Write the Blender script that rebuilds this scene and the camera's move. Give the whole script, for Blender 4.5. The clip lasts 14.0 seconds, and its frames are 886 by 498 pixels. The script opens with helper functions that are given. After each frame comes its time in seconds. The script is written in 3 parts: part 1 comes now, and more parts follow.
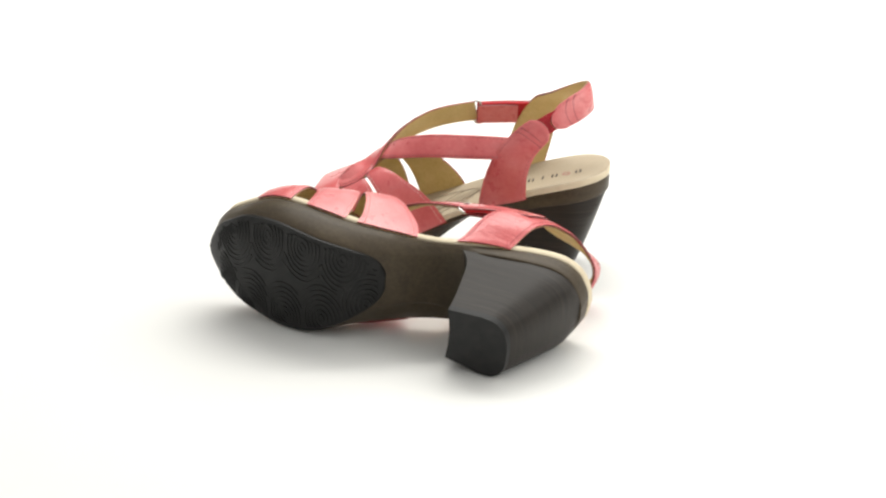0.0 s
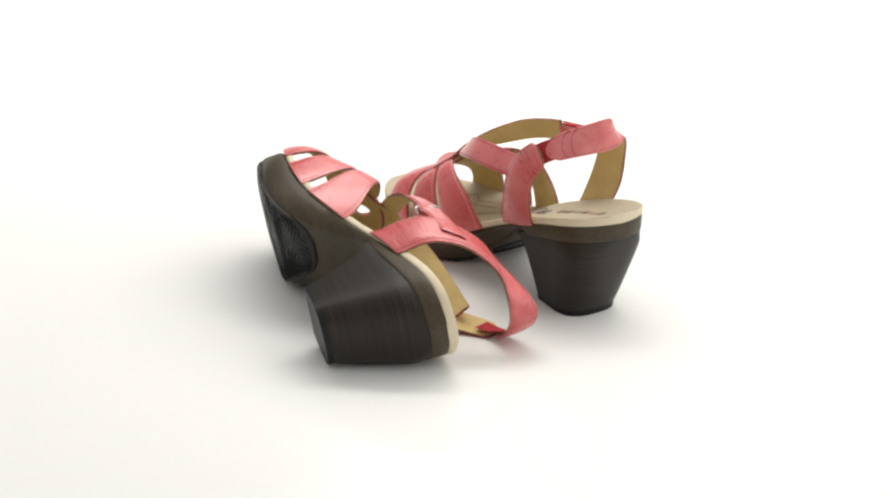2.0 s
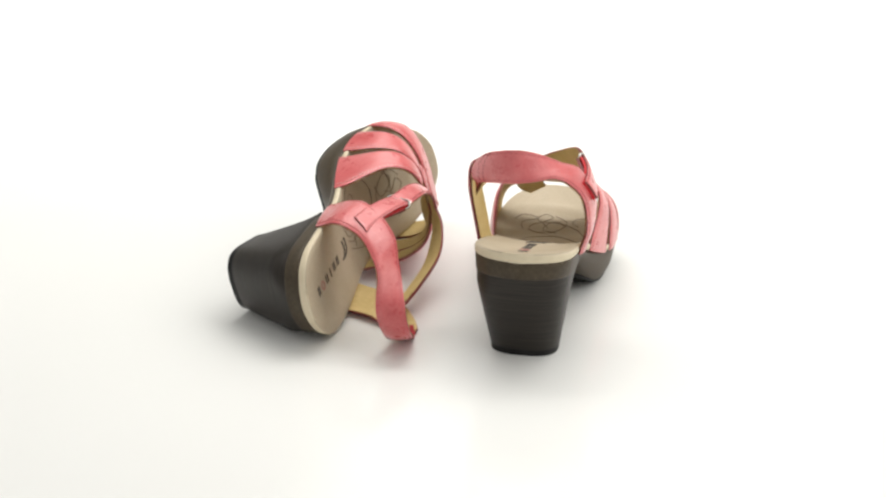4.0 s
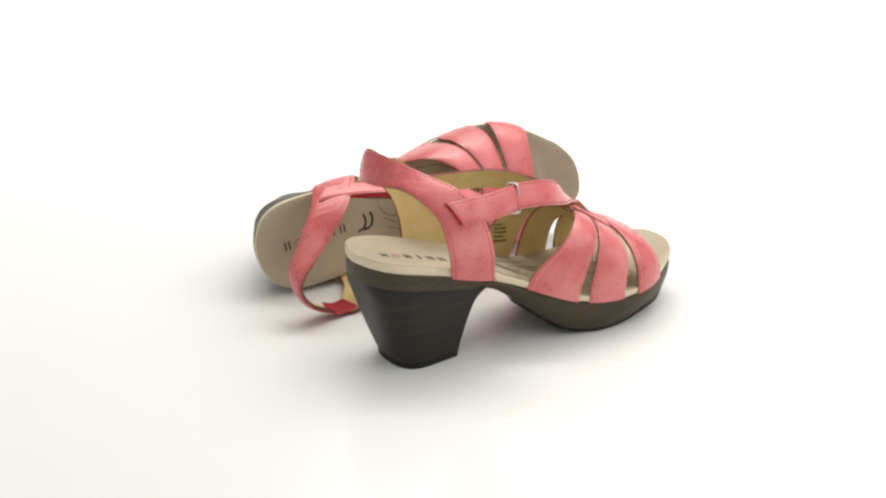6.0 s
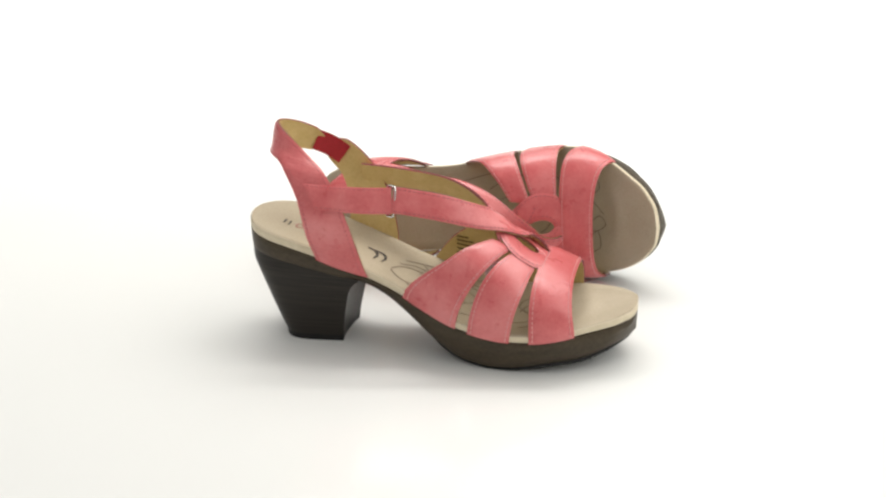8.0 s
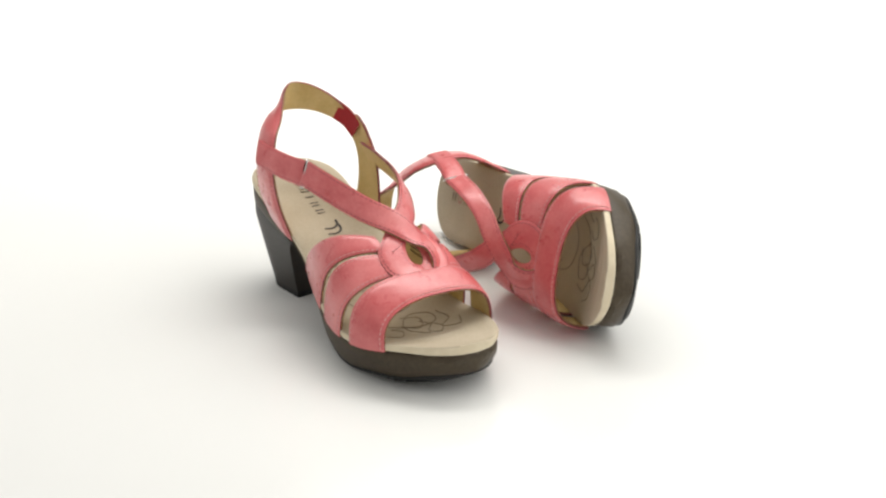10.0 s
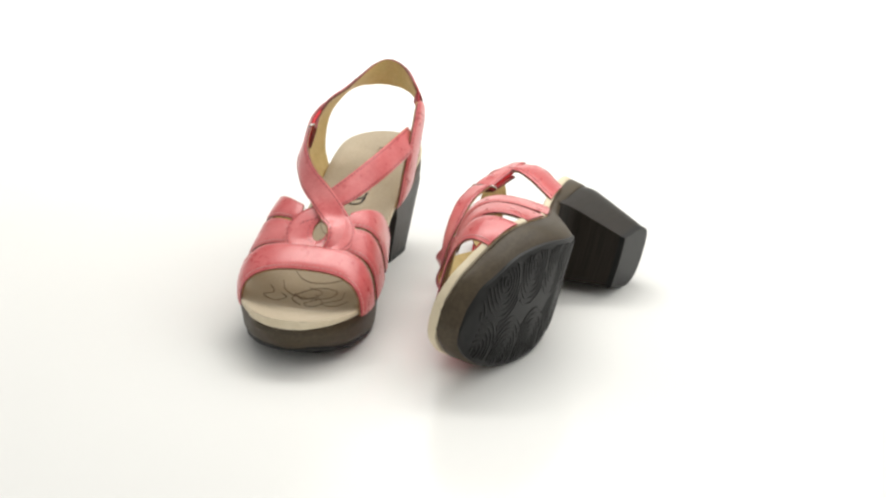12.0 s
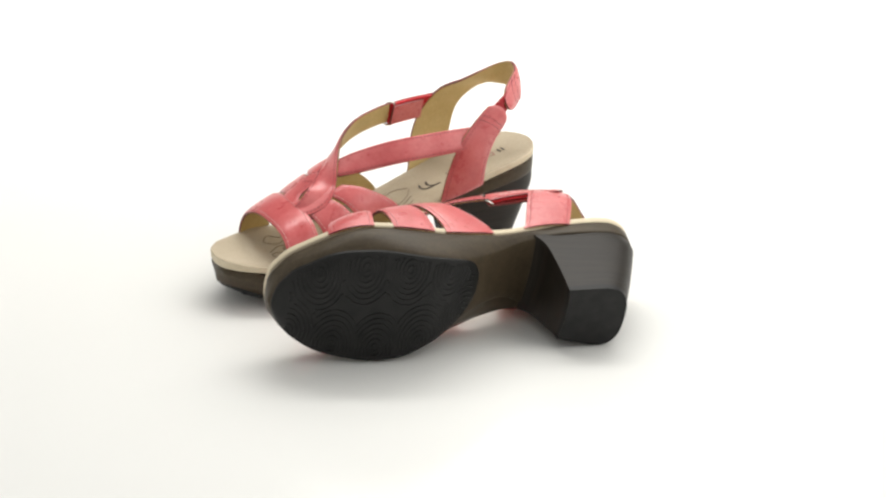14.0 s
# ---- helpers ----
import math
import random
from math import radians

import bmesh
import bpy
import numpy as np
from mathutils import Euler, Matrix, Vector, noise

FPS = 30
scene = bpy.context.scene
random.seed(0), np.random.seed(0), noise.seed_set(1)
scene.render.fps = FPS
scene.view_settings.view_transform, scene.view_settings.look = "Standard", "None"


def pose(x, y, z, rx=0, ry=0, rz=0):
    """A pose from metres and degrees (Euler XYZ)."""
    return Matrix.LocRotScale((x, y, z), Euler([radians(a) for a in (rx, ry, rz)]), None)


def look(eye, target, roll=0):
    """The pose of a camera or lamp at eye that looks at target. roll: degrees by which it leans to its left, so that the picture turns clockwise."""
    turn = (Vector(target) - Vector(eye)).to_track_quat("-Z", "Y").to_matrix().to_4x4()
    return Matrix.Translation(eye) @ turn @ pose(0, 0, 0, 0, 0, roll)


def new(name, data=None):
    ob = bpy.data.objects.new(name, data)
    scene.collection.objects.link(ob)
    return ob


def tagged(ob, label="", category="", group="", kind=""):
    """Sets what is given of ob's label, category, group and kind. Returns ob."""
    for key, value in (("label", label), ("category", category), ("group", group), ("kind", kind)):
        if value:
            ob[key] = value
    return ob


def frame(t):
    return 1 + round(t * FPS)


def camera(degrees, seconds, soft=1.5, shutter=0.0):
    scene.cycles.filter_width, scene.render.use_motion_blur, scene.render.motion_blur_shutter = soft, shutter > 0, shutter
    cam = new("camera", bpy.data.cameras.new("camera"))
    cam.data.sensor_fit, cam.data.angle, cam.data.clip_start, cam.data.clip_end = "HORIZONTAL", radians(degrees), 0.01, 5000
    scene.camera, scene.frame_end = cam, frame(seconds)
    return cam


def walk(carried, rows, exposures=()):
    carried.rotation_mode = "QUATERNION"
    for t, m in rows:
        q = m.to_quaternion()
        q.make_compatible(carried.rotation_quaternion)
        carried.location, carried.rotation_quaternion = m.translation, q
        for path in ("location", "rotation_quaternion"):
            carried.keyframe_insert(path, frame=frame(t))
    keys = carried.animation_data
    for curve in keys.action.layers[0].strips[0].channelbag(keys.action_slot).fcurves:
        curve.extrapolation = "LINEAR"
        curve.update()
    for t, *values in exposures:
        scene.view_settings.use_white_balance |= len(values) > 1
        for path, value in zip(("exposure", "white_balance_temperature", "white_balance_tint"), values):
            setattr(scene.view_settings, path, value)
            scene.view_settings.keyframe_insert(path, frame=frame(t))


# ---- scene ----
# ---- camera: it stands still before a slowly turning pair of sandals ----
CAM_EYE = Vector((0.0, -1.0, 0.438))
CAM_WAY = Vector((0.0012, 0.9271, -0.3748))
cam = camera(31.57, 14.0, soft=2.4)
walk(cam, [(0.0, look(CAM_EYE, CAM_EYE + CAM_WAY, 0.096)), (14.0, look(CAM_EYE, CAM_EYE + CAM_WAY, 0.096))], exposures=[(0.0, 0.2), (0.3, 0.04), (0.5, 0.0), (14.0, 0.0)])
scene.view_settings.exposure = 0.0

# ---- studio light ----
world = bpy.data.worlds.new("studio_air")
scene.world = world
world.use_nodes = True
world.node_tree.nodes["Background"].inputs[0].default_value = (1.0, 0.992, 0.955, 1)
world.node_tree.nodes["Background"].inputs[1].default_value = 0.57


def softbox(name, eye, target, sx, sy, power, colour=(1, 0.987, 0.945)):
    lamp = bpy.data.lights.new(name, "AREA")
    lamp.shape, lamp.size, lamp.size_y, lamp.energy, lamp.color = "RECTANGLE", sx, sy, power, colour
    ob = new(name, lamp)
    ob.matrix_world = look(eye, target)
    return ob


softbox("softbox_overhead", (0.25, 0.5, 0.9), (0.02, 0.1, 0), 1.3, 1.0, 9.5)
softbox("softbox_side", (1.25, -0.35, 0.9), (0.1, 0.0, 0.03), 1.5, 1.3, 9)
softbox("backdrop_lamp", (0.0, 0.9, 2.2), (0, 2.6, 0.6), 2.4, 0.6, 60)


# ---- materials ----
class Mat:
    """A node material with a few chained helpers."""

    def __init__(self, name, rough=0.5, metal=0.0, spec=0.5):
        self.m = bpy.data.materials.new(name)
        self.m.use_nodes = True
        self.t = self.m.node_tree
        self.b = self.t.nodes["Principled BSDF"]
        self.b.inputs["Roughness"].default_value = rough
        self.b.inputs["Metallic"].default_value = metal
        self.b.inputs["Specular IOR Level"].default_value = spec
        self.co = self.t.nodes.new("ShaderNodeTexCoord").outputs["Object"]
        self.height = None

    def node(self, kind, **values):
        n = self.t.nodes.new(kind)
        for key, value in values.items():
            n.inputs[key.replace("_", " ")].default_value = value
        return n

    def stretch(self, sx, sy, sz):
        n = self.node("ShaderNodeMapping")
        n.inputs["Scale"].default_value = (sx, sy, sz)
        self.t.links.new(self.co, n.inputs["Vector"])
        return n.outputs[0]

    def noise(self, scale, detail=4, rough=0.55, co=None):
        n = self.node("ShaderNodeTexNoise", Scale=scale, Detail=detail, Roughness=rough)
        self.t.links.new(co or self.co, n.inputs["Vector"])
        return n.outputs["Fac"]

    def ramp(self, fac, stops):
        n = self.t.nodes.new("ShaderNodeValToRGB")
        while len(n.color_ramp.elements) < len(stops):
            n.color_ramp.elements.new(0.5)
        for e, (at, c) in zip(n.color_ramp.elements, stops):
            e.position, e.color = at, (*c, 1) if len(c) == 3 else c
        self.t.links.new(fac, n.inputs[0])
        return n.outputs[0]

    def mix(self, fac, a, b, how="MIX"):
        n = self.t.nodes.new("ShaderNodeMix")
        n.data_type, n.blend_type = "RGBA", how
        for slot, v in ((0, fac), (6, a), (7, b)):
            if isinstance(v, (int, float)):
                n.inputs[slot].default_value = v
            elif isinstance(v, tuple):
                n.inputs[slot].default_value = (*v, 1)
            else:
                self.t.links.new(v, n.inputs[slot])
        return n.outputs[2]

    def colour(self, c):
        if isinstance(c, tuple):
            self.b.inputs["Base Color"].default_value = (*c, 1)
        else:
            self.t.links.new(c, self.b.inputs["Base Color"])
        return self

    def rough(self, fac, lo, hi):
        n = self.t.nodes.new("ShaderNodeMapRange")
        n.inputs["To Min"].default_value, n.inputs["To Max"].default_value = lo, hi
        self.t.links.new(fac, n.inputs["Value"])
        self.t.links.new(n.outputs[0], self.b.inputs["Roughness"])
        return self

    def bump(self, fac, strength, distance):
        n = self.node("ShaderNodeBump", Strength=strength, Distance=distance)
        self.t.links.new(fac, n.inputs["Height"])
        if self.height:
            self.t.links.new(self.height, n.inputs["Normal"])
        self.height = n.outputs[0]
        self.t.links.new(self.height, self.b.inputs["Normal"])
        return self


def leather(name="coral_leather", crease=0.26):
    k = Mat(name, 0.34, spec=0.5)
    cloud = k.noise(30, 3, 0.5)
    mottle = k.noise(110, 4, 0.6)
    fine = k.noise(520, 3)
    c = k.ramp(cloud, [(0.30, (0.49, 0.064, 0.066)), (0.5, (0.605, 0.122, 0.125)), (0.70, (0.70, 0.212, 0.208))])
    c = k.mix(0.16, c, k.ramp(mottle, [(0.34, (0.43, 0.048, 0.050)), (0.52, (0.60, 0.125, 0.128)), (0.70, (0.74, 0.25, 0.245))]))
    c = k.mix(0.08, c, k.ramp(fine, [(0.35, (0.40, 0.06, 0.065)), (0.65, (0.80, 0.34, 0.33))]))
    k.colour(c).rough(mottle, 0.22, 0.36)
    k.b.inputs["Coat Weight"].default_value = 0.28
    k.b.inputs["Coat Roughness"].default_value = 0.26
    creases = k.noise(60, 5, 0.6, k.stretch(1.0, 1.0, 3.2 if crease < 0.3 else 5.0))
    k.bump(k.noise(900, 3), 0.06, 0.0003).bump(creases, crease, 0.0014)
    return k.m


def lining():
    k = Mat("tan_lining", 0.62, spec=0.3)
    n = k.noise(60, 4)
    k.colour(k.mix(0.25, k.ramp(n, [(0.3, (0.56, 0.415, 0.165)), (0.7, (0.69, 0.53, 0.245))]), k.ramp(k.noise(500, 3), [(0.3, (0.48, 0.345, 0.125)), (0.7, (0.74, 0.57, 0.28))])))
    k.bump(k.noise(700, 3), 0.15, 0.0004)
    return k.m


def suede():
    k = Mat("cream_footbed_suede", 0.85, spec=0.15)
    big = k.noise(22, 4)
    fine = k.noise(900, 3)
    c = k.ramp(big, [(0.3, (0.40, 0.335, 0.243)), (0.55, (0.46, 0.39, 0.287)), (0.75, (0.52, 0.447, 0.338))])
    k.colour(k.mix(0.18, c, k.ramp(fine, [(0.3, (0.29, 0.225, 0.155)), (0.7, (0.60, 0.52, 0.415))])))
    k.bump(fine, 0.25, 0.0004).bump(k.noise(90, 3), 0.10, 0.0008)
    return k.m


def rim_leather():
    k = Mat("cream_rim", 0.6, spec=0.3)
    k.colour(k.mix(0.3, (0.66, 0.57, 0.41), k.ramp(k.noise(160, 4), [(0.3, (0.54, 0.45, 0.31)), (0.7, (0.74, 0.66, 0.51))])))
    k.bump(k.noise(600, 3), 0.12, 0.0004)
    return k.m


def stacked():
    k = Mat("dark_stacked_wood", 0.42, spec=0.25)
    lines = k.noise(9, 5, 0.65, k.stretch(1.2, 1.2, 62))
    fine = k.noise(14, 4, 0.6, k.stretch(4, 4, 170))
    c = k.ramp(lines, [(0.30, (0.008, 0.0065, 0.005)), (0.5, (0.018, 0.014, 0.011)), (0.72, (0.036, 0.028, 0.021))])
    k.colour(k.mix(0.3, c, k.ramp(fine, [(0.35, (0.007, 0.006, 0.005)), (0.7, (0.042, 0.033, 0.025))])))
    k.rough(lines, 0.34, 0.52).bump(lines, 0.18, 0.0008).bump(fine, 0.15, 0.0004)
    return k.m


def brown_side():
    k = Mat("brown_platform", 0.46, spec=0.28)
    n = k.noise(30, 4, 0.6, k.stretch(1, 1, 5))
    k.colour(k.mix(0.3, k.ramp(n, [(0.3, (0.040, 0.028, 0.0155)), (0.7, (0.070, 0.051, 0.029))]), k.ramp(k.noise(400, 3), [(0.3, (0.026, 0.019, 0.011)), (0.7, (0.085, 0.064, 0.040))])))
    k.rough(n, 0.40, 0.55).bump(k.noise(260, 4), 0.12, 0.0005)
    return k.m


def rubber():
    k = Mat("black_rubber", 0.45, spec=0.24)
    k.colour(k.ramp(k.noise(120, 4), [(0.3, (0.006, 0.006, 0.006)), (0.7, (0.014, 0.0135, 0.013))]))
    k.bump(k.noise(800, 3), 0.2, 0.0004)
    return k.m


def plain(name, c, rough, metal=0.0, grain=300, amount=0.12, spec=0.5):
    k = Mat(name, rough, metal, spec)
    k.colour(k.mix(k.noise(grain, 3), tuple(v * (1 - amount) for v in c), tuple(min(1, v * (1 + amount)) for v in c)))
    k.bump(k.noise(grain * 2, 3), 0.1, 0.0003)
    return k.m


def sweep_white():
    k = Mat("white_glossy_sweep", 0.18, spec=0.28)
    n = k.noise(3, 3)
    k.colour(k.mix(n, (0.80, 0.798, 0.777), (0.83, 0.828, 0.81))).rough(k.noise(8, 4), 0.12, 0.22)
    return k.m


LEATHER, LINING, SUEDE, RIM, STACKED, BROWN, RUBBER = leather(), lining(), suede(), rim_leather(), stacked(), brown_side(), rubber()
CREASED = leather("creased_coral_leather", 0.6)
EDGE = plain("dark_cut_edge", (0.17, 0.035, 0.035), 0.6)
RED = plain("red_velcro_fabric", (0.55, 0.012, 0.02), 0.7, grain=900, amount=0.3)
ELASTIC = plain("red_elastic", (0.36, 0.012, 0.02), 0.75, grain=700, amount=0.35)
THREAD = plain("dark_red_thread", (0.34, 0.08, 0.085), 0.8)
SOFT_THREAD = plain("coral_thread", (0.47, 0.11, 0.115), 0.8)
PALE_THREAD = plain("pale_pink_thread", (0.68, 0.34, 0.33), 0.8)
METAL = plain("silver_metal", (0.62, 0.60, 0.57), 0.25, 1.0)
INK = plain("dark_print_ink", (0.055, 0.045, 0.04), 0.8)
SKETCH = plain("thin_brown_print", (0.20, 0.155, 0.115), 0.8)
ROSE_INK = plain("faded_rose_ink", (0.40, 0.20, 0.17), 0.8)
CROSS_THREAD = plain("maroon_cross_thread", (0.22, 0.04, 0.05), 0.8)
STAMP = plain("olive_stamp_ink", (0.17, 0.12, 0.035), 0.8)
WHITE = sweep_white()


# ---- mesh helpers ----
def part(name, bm, material, parent, label=""):
    """Links a bmesh as one mesh object under a thing or a part."""
    me = bpy.data.meshes.new(name)
    bmesh.ops.recalc_face_normals(bm, faces=bm.faces[:])
    bm.to_mesh(me)
    bm.free()
    for m in material if isinstance(material, (list, tuple)) else (material,):
        me.materials.append(m)
    for poly in me.polygons:
        poly.use_smooth = True
    me.set_sharp_from_angle(angle=radians(42))
    ob = new(name, me)
    ob.parent = parent
    if label:
        tagged(ob, label)
    return ob


def smooth_curve(table):
    """A smooth function through rows (x, y): cubic Hermite with finite differences."""
    xs, ys = [r[0] for r in table], [r[1] for r in table]
    slopes = [(ys[min(i + 1, len(xs) - 1)] - ys[max(i - 1, 0)]) / (xs[min(i + 1, len(xs) - 1)] - xs[max(i - 1, 0)]) for i in range(len(xs))]

    def value(x):
        if x <= xs[0]:
            return ys[0]
        if x >= xs[-1]:
            return ys[-1]
        i = next(j for j in range(len(xs) - 1) if xs[j + 1] >= x)
        d = xs[i + 1] - xs[i]
        k = (x - xs[i]) / d
        return ((2 * k**3 - 3 * k**2 + 1) * ys[i] + (k**3 - 2 * k**2 + k) * d * slopes[i]
                + (-2 * k**3 + 3 * k**2) * ys[i + 1] + (k**3 - k**2) * d * slopes[i + 1])
    return value


def spline(points, count):
    """Catmull-Rom through rows of numbers, evenly spread by the length of their first three."""
    pts = [np.array(q, float) for q in points]
    at = [0.0]
    for a, b in zip(pts, pts[1:]):
        at.append(at[-1] + float(np.linalg.norm(b[:3] - a[:3])))
    parts = [smooth_curve(list(zip(at, [q[j] for q in pts]))) for j in range(len(pts[0]))]
    return np.array([[f(at[-1] * i / (count - 1)) for f in parts] for i in range(count)])


# ---- the sandal's shape, in millimetres: x forward, y to the left, z up, for the right foot ----
LAT = smooth_curve([(-121.5, -0.3), (-121.1, -6), (-119.6, -12.5), (-113.5, -23), (-103, -29.5), (-90, -31.5), (-70, -31.5), (-45, -30.5), (-20, -31), (0, -35), (20, -39), (45, -42.5), (65, -43),
                    (82, -39.5), (97, -31.5), (110, -22.5), (119, -15.5), (125.5, -6.8), (127.5, -3.2), (128.6, 0.2), (129.3, 4.2), (129.7, 9.0), (129.8, 12)])
MED = smooth_curve([(-121.5, 0.3), (-121.1, 6), (-119.6, 12.5), (-113.5, 22.5), (-103, 29.5), (-90, 32), (-70, 32), (-45, 31), (-20, 31), (0, 34.5), (20, 39.5), (45, 43.5), (65, 45.8),
                    (82, 46.2), (97, 43.8), (110, 39.5), (119, 34), (125.5, 27.6), (127.5, 24.8), (128.6, 21.8), (129.3, 18.3), (129.7, 14.6), (129.8, 12.4)])
BED = smooth_curve([(-123, 79.5), (-105, 76.5), (-87, 72.5), (-66, 66.5), (-36, 56), (-12, 46), (8, 37), (25, 31), (45, 28), (65, 27.5), (90, 30), (110, 32.5), (129, 35)])
DARK = smooth_curve([(-123, 73.5), (-105, 70.5), (-87, 66.5), (-66, 60.8), (-36, 51), (-12, 41.2), (8, 32.4), (25, 26.4), (45, 23.4), (65, 23), (90, 25.4), (110, 27.6), (129, 29.2)])
UNDER = smooth_curve([(-121, 62), (-87, 56), (-60, 50.5), (-48, 48), (-36, 44.5), (-24, 37.5), (-12, 28), (0, 18.5), (12, 10), (24, 4.5), (38, 1.8), (50, 1.3), (64, 1.5), (84, 2.9), (104, 5.6), (118, 10.5), (129, 16)])
LOW_LAT = smooth_curve([(-121.5, -0.5), (-119.5, -10.5), (-113.5, -21.8), (-103, -28.3), (-90, -30.3), (-60, -30), (-40, -27.5), (-15, -27), (10, -31.5), (30, -36), (60, -38.5), (82, -35), (97, -30), (110, -21), (118, -14.5), (124, -6.5), (127, -0.8), (128.6, 5.0), (129.4, 12)])
LOW_MED = smooth_curve([(-121.5, 0.5), (-119.5, 10.5), (-113.5, 21.3), (-103, 28.3), (-90, 30.8), (-60, 30), (-45, 25), (-30, 17), (-10, 15), (8, 19.5), (22, 29), (38, 38.5), (55, 44), (70, 46), (84, 45.5), (97, 43.2), (110, 37.8), (118, 33.2), (124, 27.2), (127, 23), (128.6, 18.2), (129.4, 13)])
TOP = smooth_curve([(-20, 86), (0, 85.5), (15, 83.5), (30, 80), (43, 74.5), (55, 67.5), (66, 60.5), (76, 56.5), (90, 50.5), (105, 43)])


def crown(x, y):
    """How far the underside rises towards its edges in the front half."""
    a, b = LOW_LAT(x), LOW_MED(x)
    u = (y - a) / max(b - a, 1)
    k = min(1.0, max(0.0, (x - 40) / 50))
    return 4.2 * k * k * (3 - 2 * k) * min(1.0, abs(2 * u - 1)) ** 3


def within_seat(x, y, loose):
    """Draws a point of the heel in towards its middle until it lies under the heel seat."""
    lo, hi = 0.0, 1.0
    for _ in range(18):
        s = (lo + hi) / 2
        px, py = -75 + (x + 75) * s, y * s
        if px > -121.7 and LOW_LAT(max(px, -121.5)) + 0.9 - loose <= py <= LOW_MED(max(px, -121.5)) - 0.9 + loose:
            lo = s
        else:
            hi = s
    return (-75 + (x + 75) * lo, y * lo) if lo < 0.999 else (x, y)


def stations(lo, hi, count):
    """Positions along the sandal, closer together at both ends."""
    return [lo + (hi - lo) * (0.5 - 0.5 * math.cos(math.pi * i / (count - 1))) for i in range(count)]


def loft(loops, flip, cap=True):
    """A closed mesh from rings of points in millimetres; flip mirrors it for the left foot."""
    bm = bmesh.new()
    rows = [[bm.verts.new((x / 1000, flip * y / 1000, z / 1000)) for x, y, z in loop] for loop in loops]
    n = len(rows[0])
    for a, b in zip(rows, rows[1:]):
        for j in range(n):
            bm.faces.new((a[j], a[(j + 1) % n], b[(j + 1) % n], b[j]))
    if cap:
        bm.faces.new(rows[0])
        bm.faces.new(list(reversed(rows[-1])))
    return bm


def section(x, top, bottom, low_lat, low_med, inset=0.0, dish=0.0, rnd=1.5, curved=False):
    """One upright ring across the sandal at x: flat or dished top, rounded shoulders, sides running in to the lower edges."""
    a, b = LAT(x) + inset, MED(x) - inset
    if b - a < 0.8:
        a, b = (a + b) / 2 - 0.4, (a + b) / 2 + 0.4
    c, d = max(low_lat, a), min(low_med, b)
    if d - c < 0.6:
        c, d = (a + b) / 2 - 0.3, (a + b) / 2 + 0.3
    r = min(rnd, (b - a) * 0.25, (d - c) * 0.25, (top - bottom) * 0.3)
    ring = []
    for k in range(13):
        u = k / 12
        ring.append((x, a + r + u * (b - a - 2 * r), top - dish * max(0.0, 1 - abs(2 * u - 1) ** 2.5)))
    rise = crown(x, d) if curved else 0.0
    h = top - bottom - rise
    base, bottom = bottom, bottom + rise
    ring += [(x, b - r * 0.3, top - r * 0.3), (x, b, top - r), (x, b + (d - b) * 0.25, top - h * 0.42), (x, b + (d - b) * 0.62, bottom + max(r, h * 0.25)), (x, d, bottom + r * 0.8), (x, d - r * 0.35, bottom + r * 0.25)]
    for k in range(9):
        u, bottom = 1 - k / 8, base
        y = c + r + u * (d - c - 2 * r)
        ring.append((x, y, bottom + (crown(x, y) if curved else 0.0)))
    bottom = base + rise
    ring += [(x, c + r * 0.35, bottom + r * 0.25), (x, c, bottom + r * 0.8), (x, a + (c - a) * 0.62, bottom + max(r, h * 0.25)), (x, a + (c - a) * 0.25, top - h * 0.42), (x, a, top - r), (x, a + r * 0.3, top - r * 0.3)]
    return ring


def bed_dish(x):
    """How deep the footbed is hollowed at x."""
    return (2.9 + 0.9 * min(1, max(0, -30 - x) / 40)) * min(1, (x + 121.5) / 25, (129.8 - x) / 25)


def toe_crest(x, y):
    """The soft ridges of the footbed: one under the toes, one along the arch."""
    u = (y - LAT(x)) / max(MED(x) - LAT(x), 1)
    fade = max(0.0, 4 * u * (1 - u))
    return fade * (1.3 * math.exp(-(((x - 99 + 0.012 * (y - 8) ** 2) / 5.5) ** 2)) - 0.8 * math.exp(-(((x - 86) / 7) ** 2)) + 1.6 * math.exp(-(((x + 8) / 26) ** 2)) * u)


def arch(x, phi, lift=0.0):
    """A point of the upper: phi runs from 0 at the outer edge over the instep to 1 at the inner edge."""
    a, b = LAT(x) + 0.5, MED(x) + 1.2
    mid, half, low = (a + b) / 2, (b - a) / 2, DARK(x) - 0.5
    t = math.pi * phi
    c, s = math.cos(t), math.sin(t)
    box = min(1.0, max(0.0, (50 - x) / 40)) * (1.0 if phi < 0.5 else 0.35)
    y = mid - half * math.copysign(abs(c) ** (0.70 - 0.20 * box), c) * (1 + (0.05 + 0.09 * box) * s * s) + 3.0 * s ** 3
    z = low + (TOP(x) - low) * max(s, 0) ** (0.70 - 0.06 * box + (0.22 if phi > 0.5 else 0.0) * min(1.0, max(0.0, (50 - x) / 40)))
    d = Vector((0, y - mid, (z - low) * 0.9 + 6)).normalized() * lift
    return (x, y + d.y, z + d.z)


def phi_at(x, y):
    """The share across the upper at which it passes y."""
    lo, hi = 0.02, 0.98
    for _ in range(30):
        m = (lo + hi) / 2
        lo, hi = (m, hi) if arch(x, m)[1] < y else (lo, m)
    return (lo + hi) / 2


def lay(x, y, lift=0.0):
    """The point of the upper above (x, y)."""
    return arch(x, phi_at(x, y), lift)


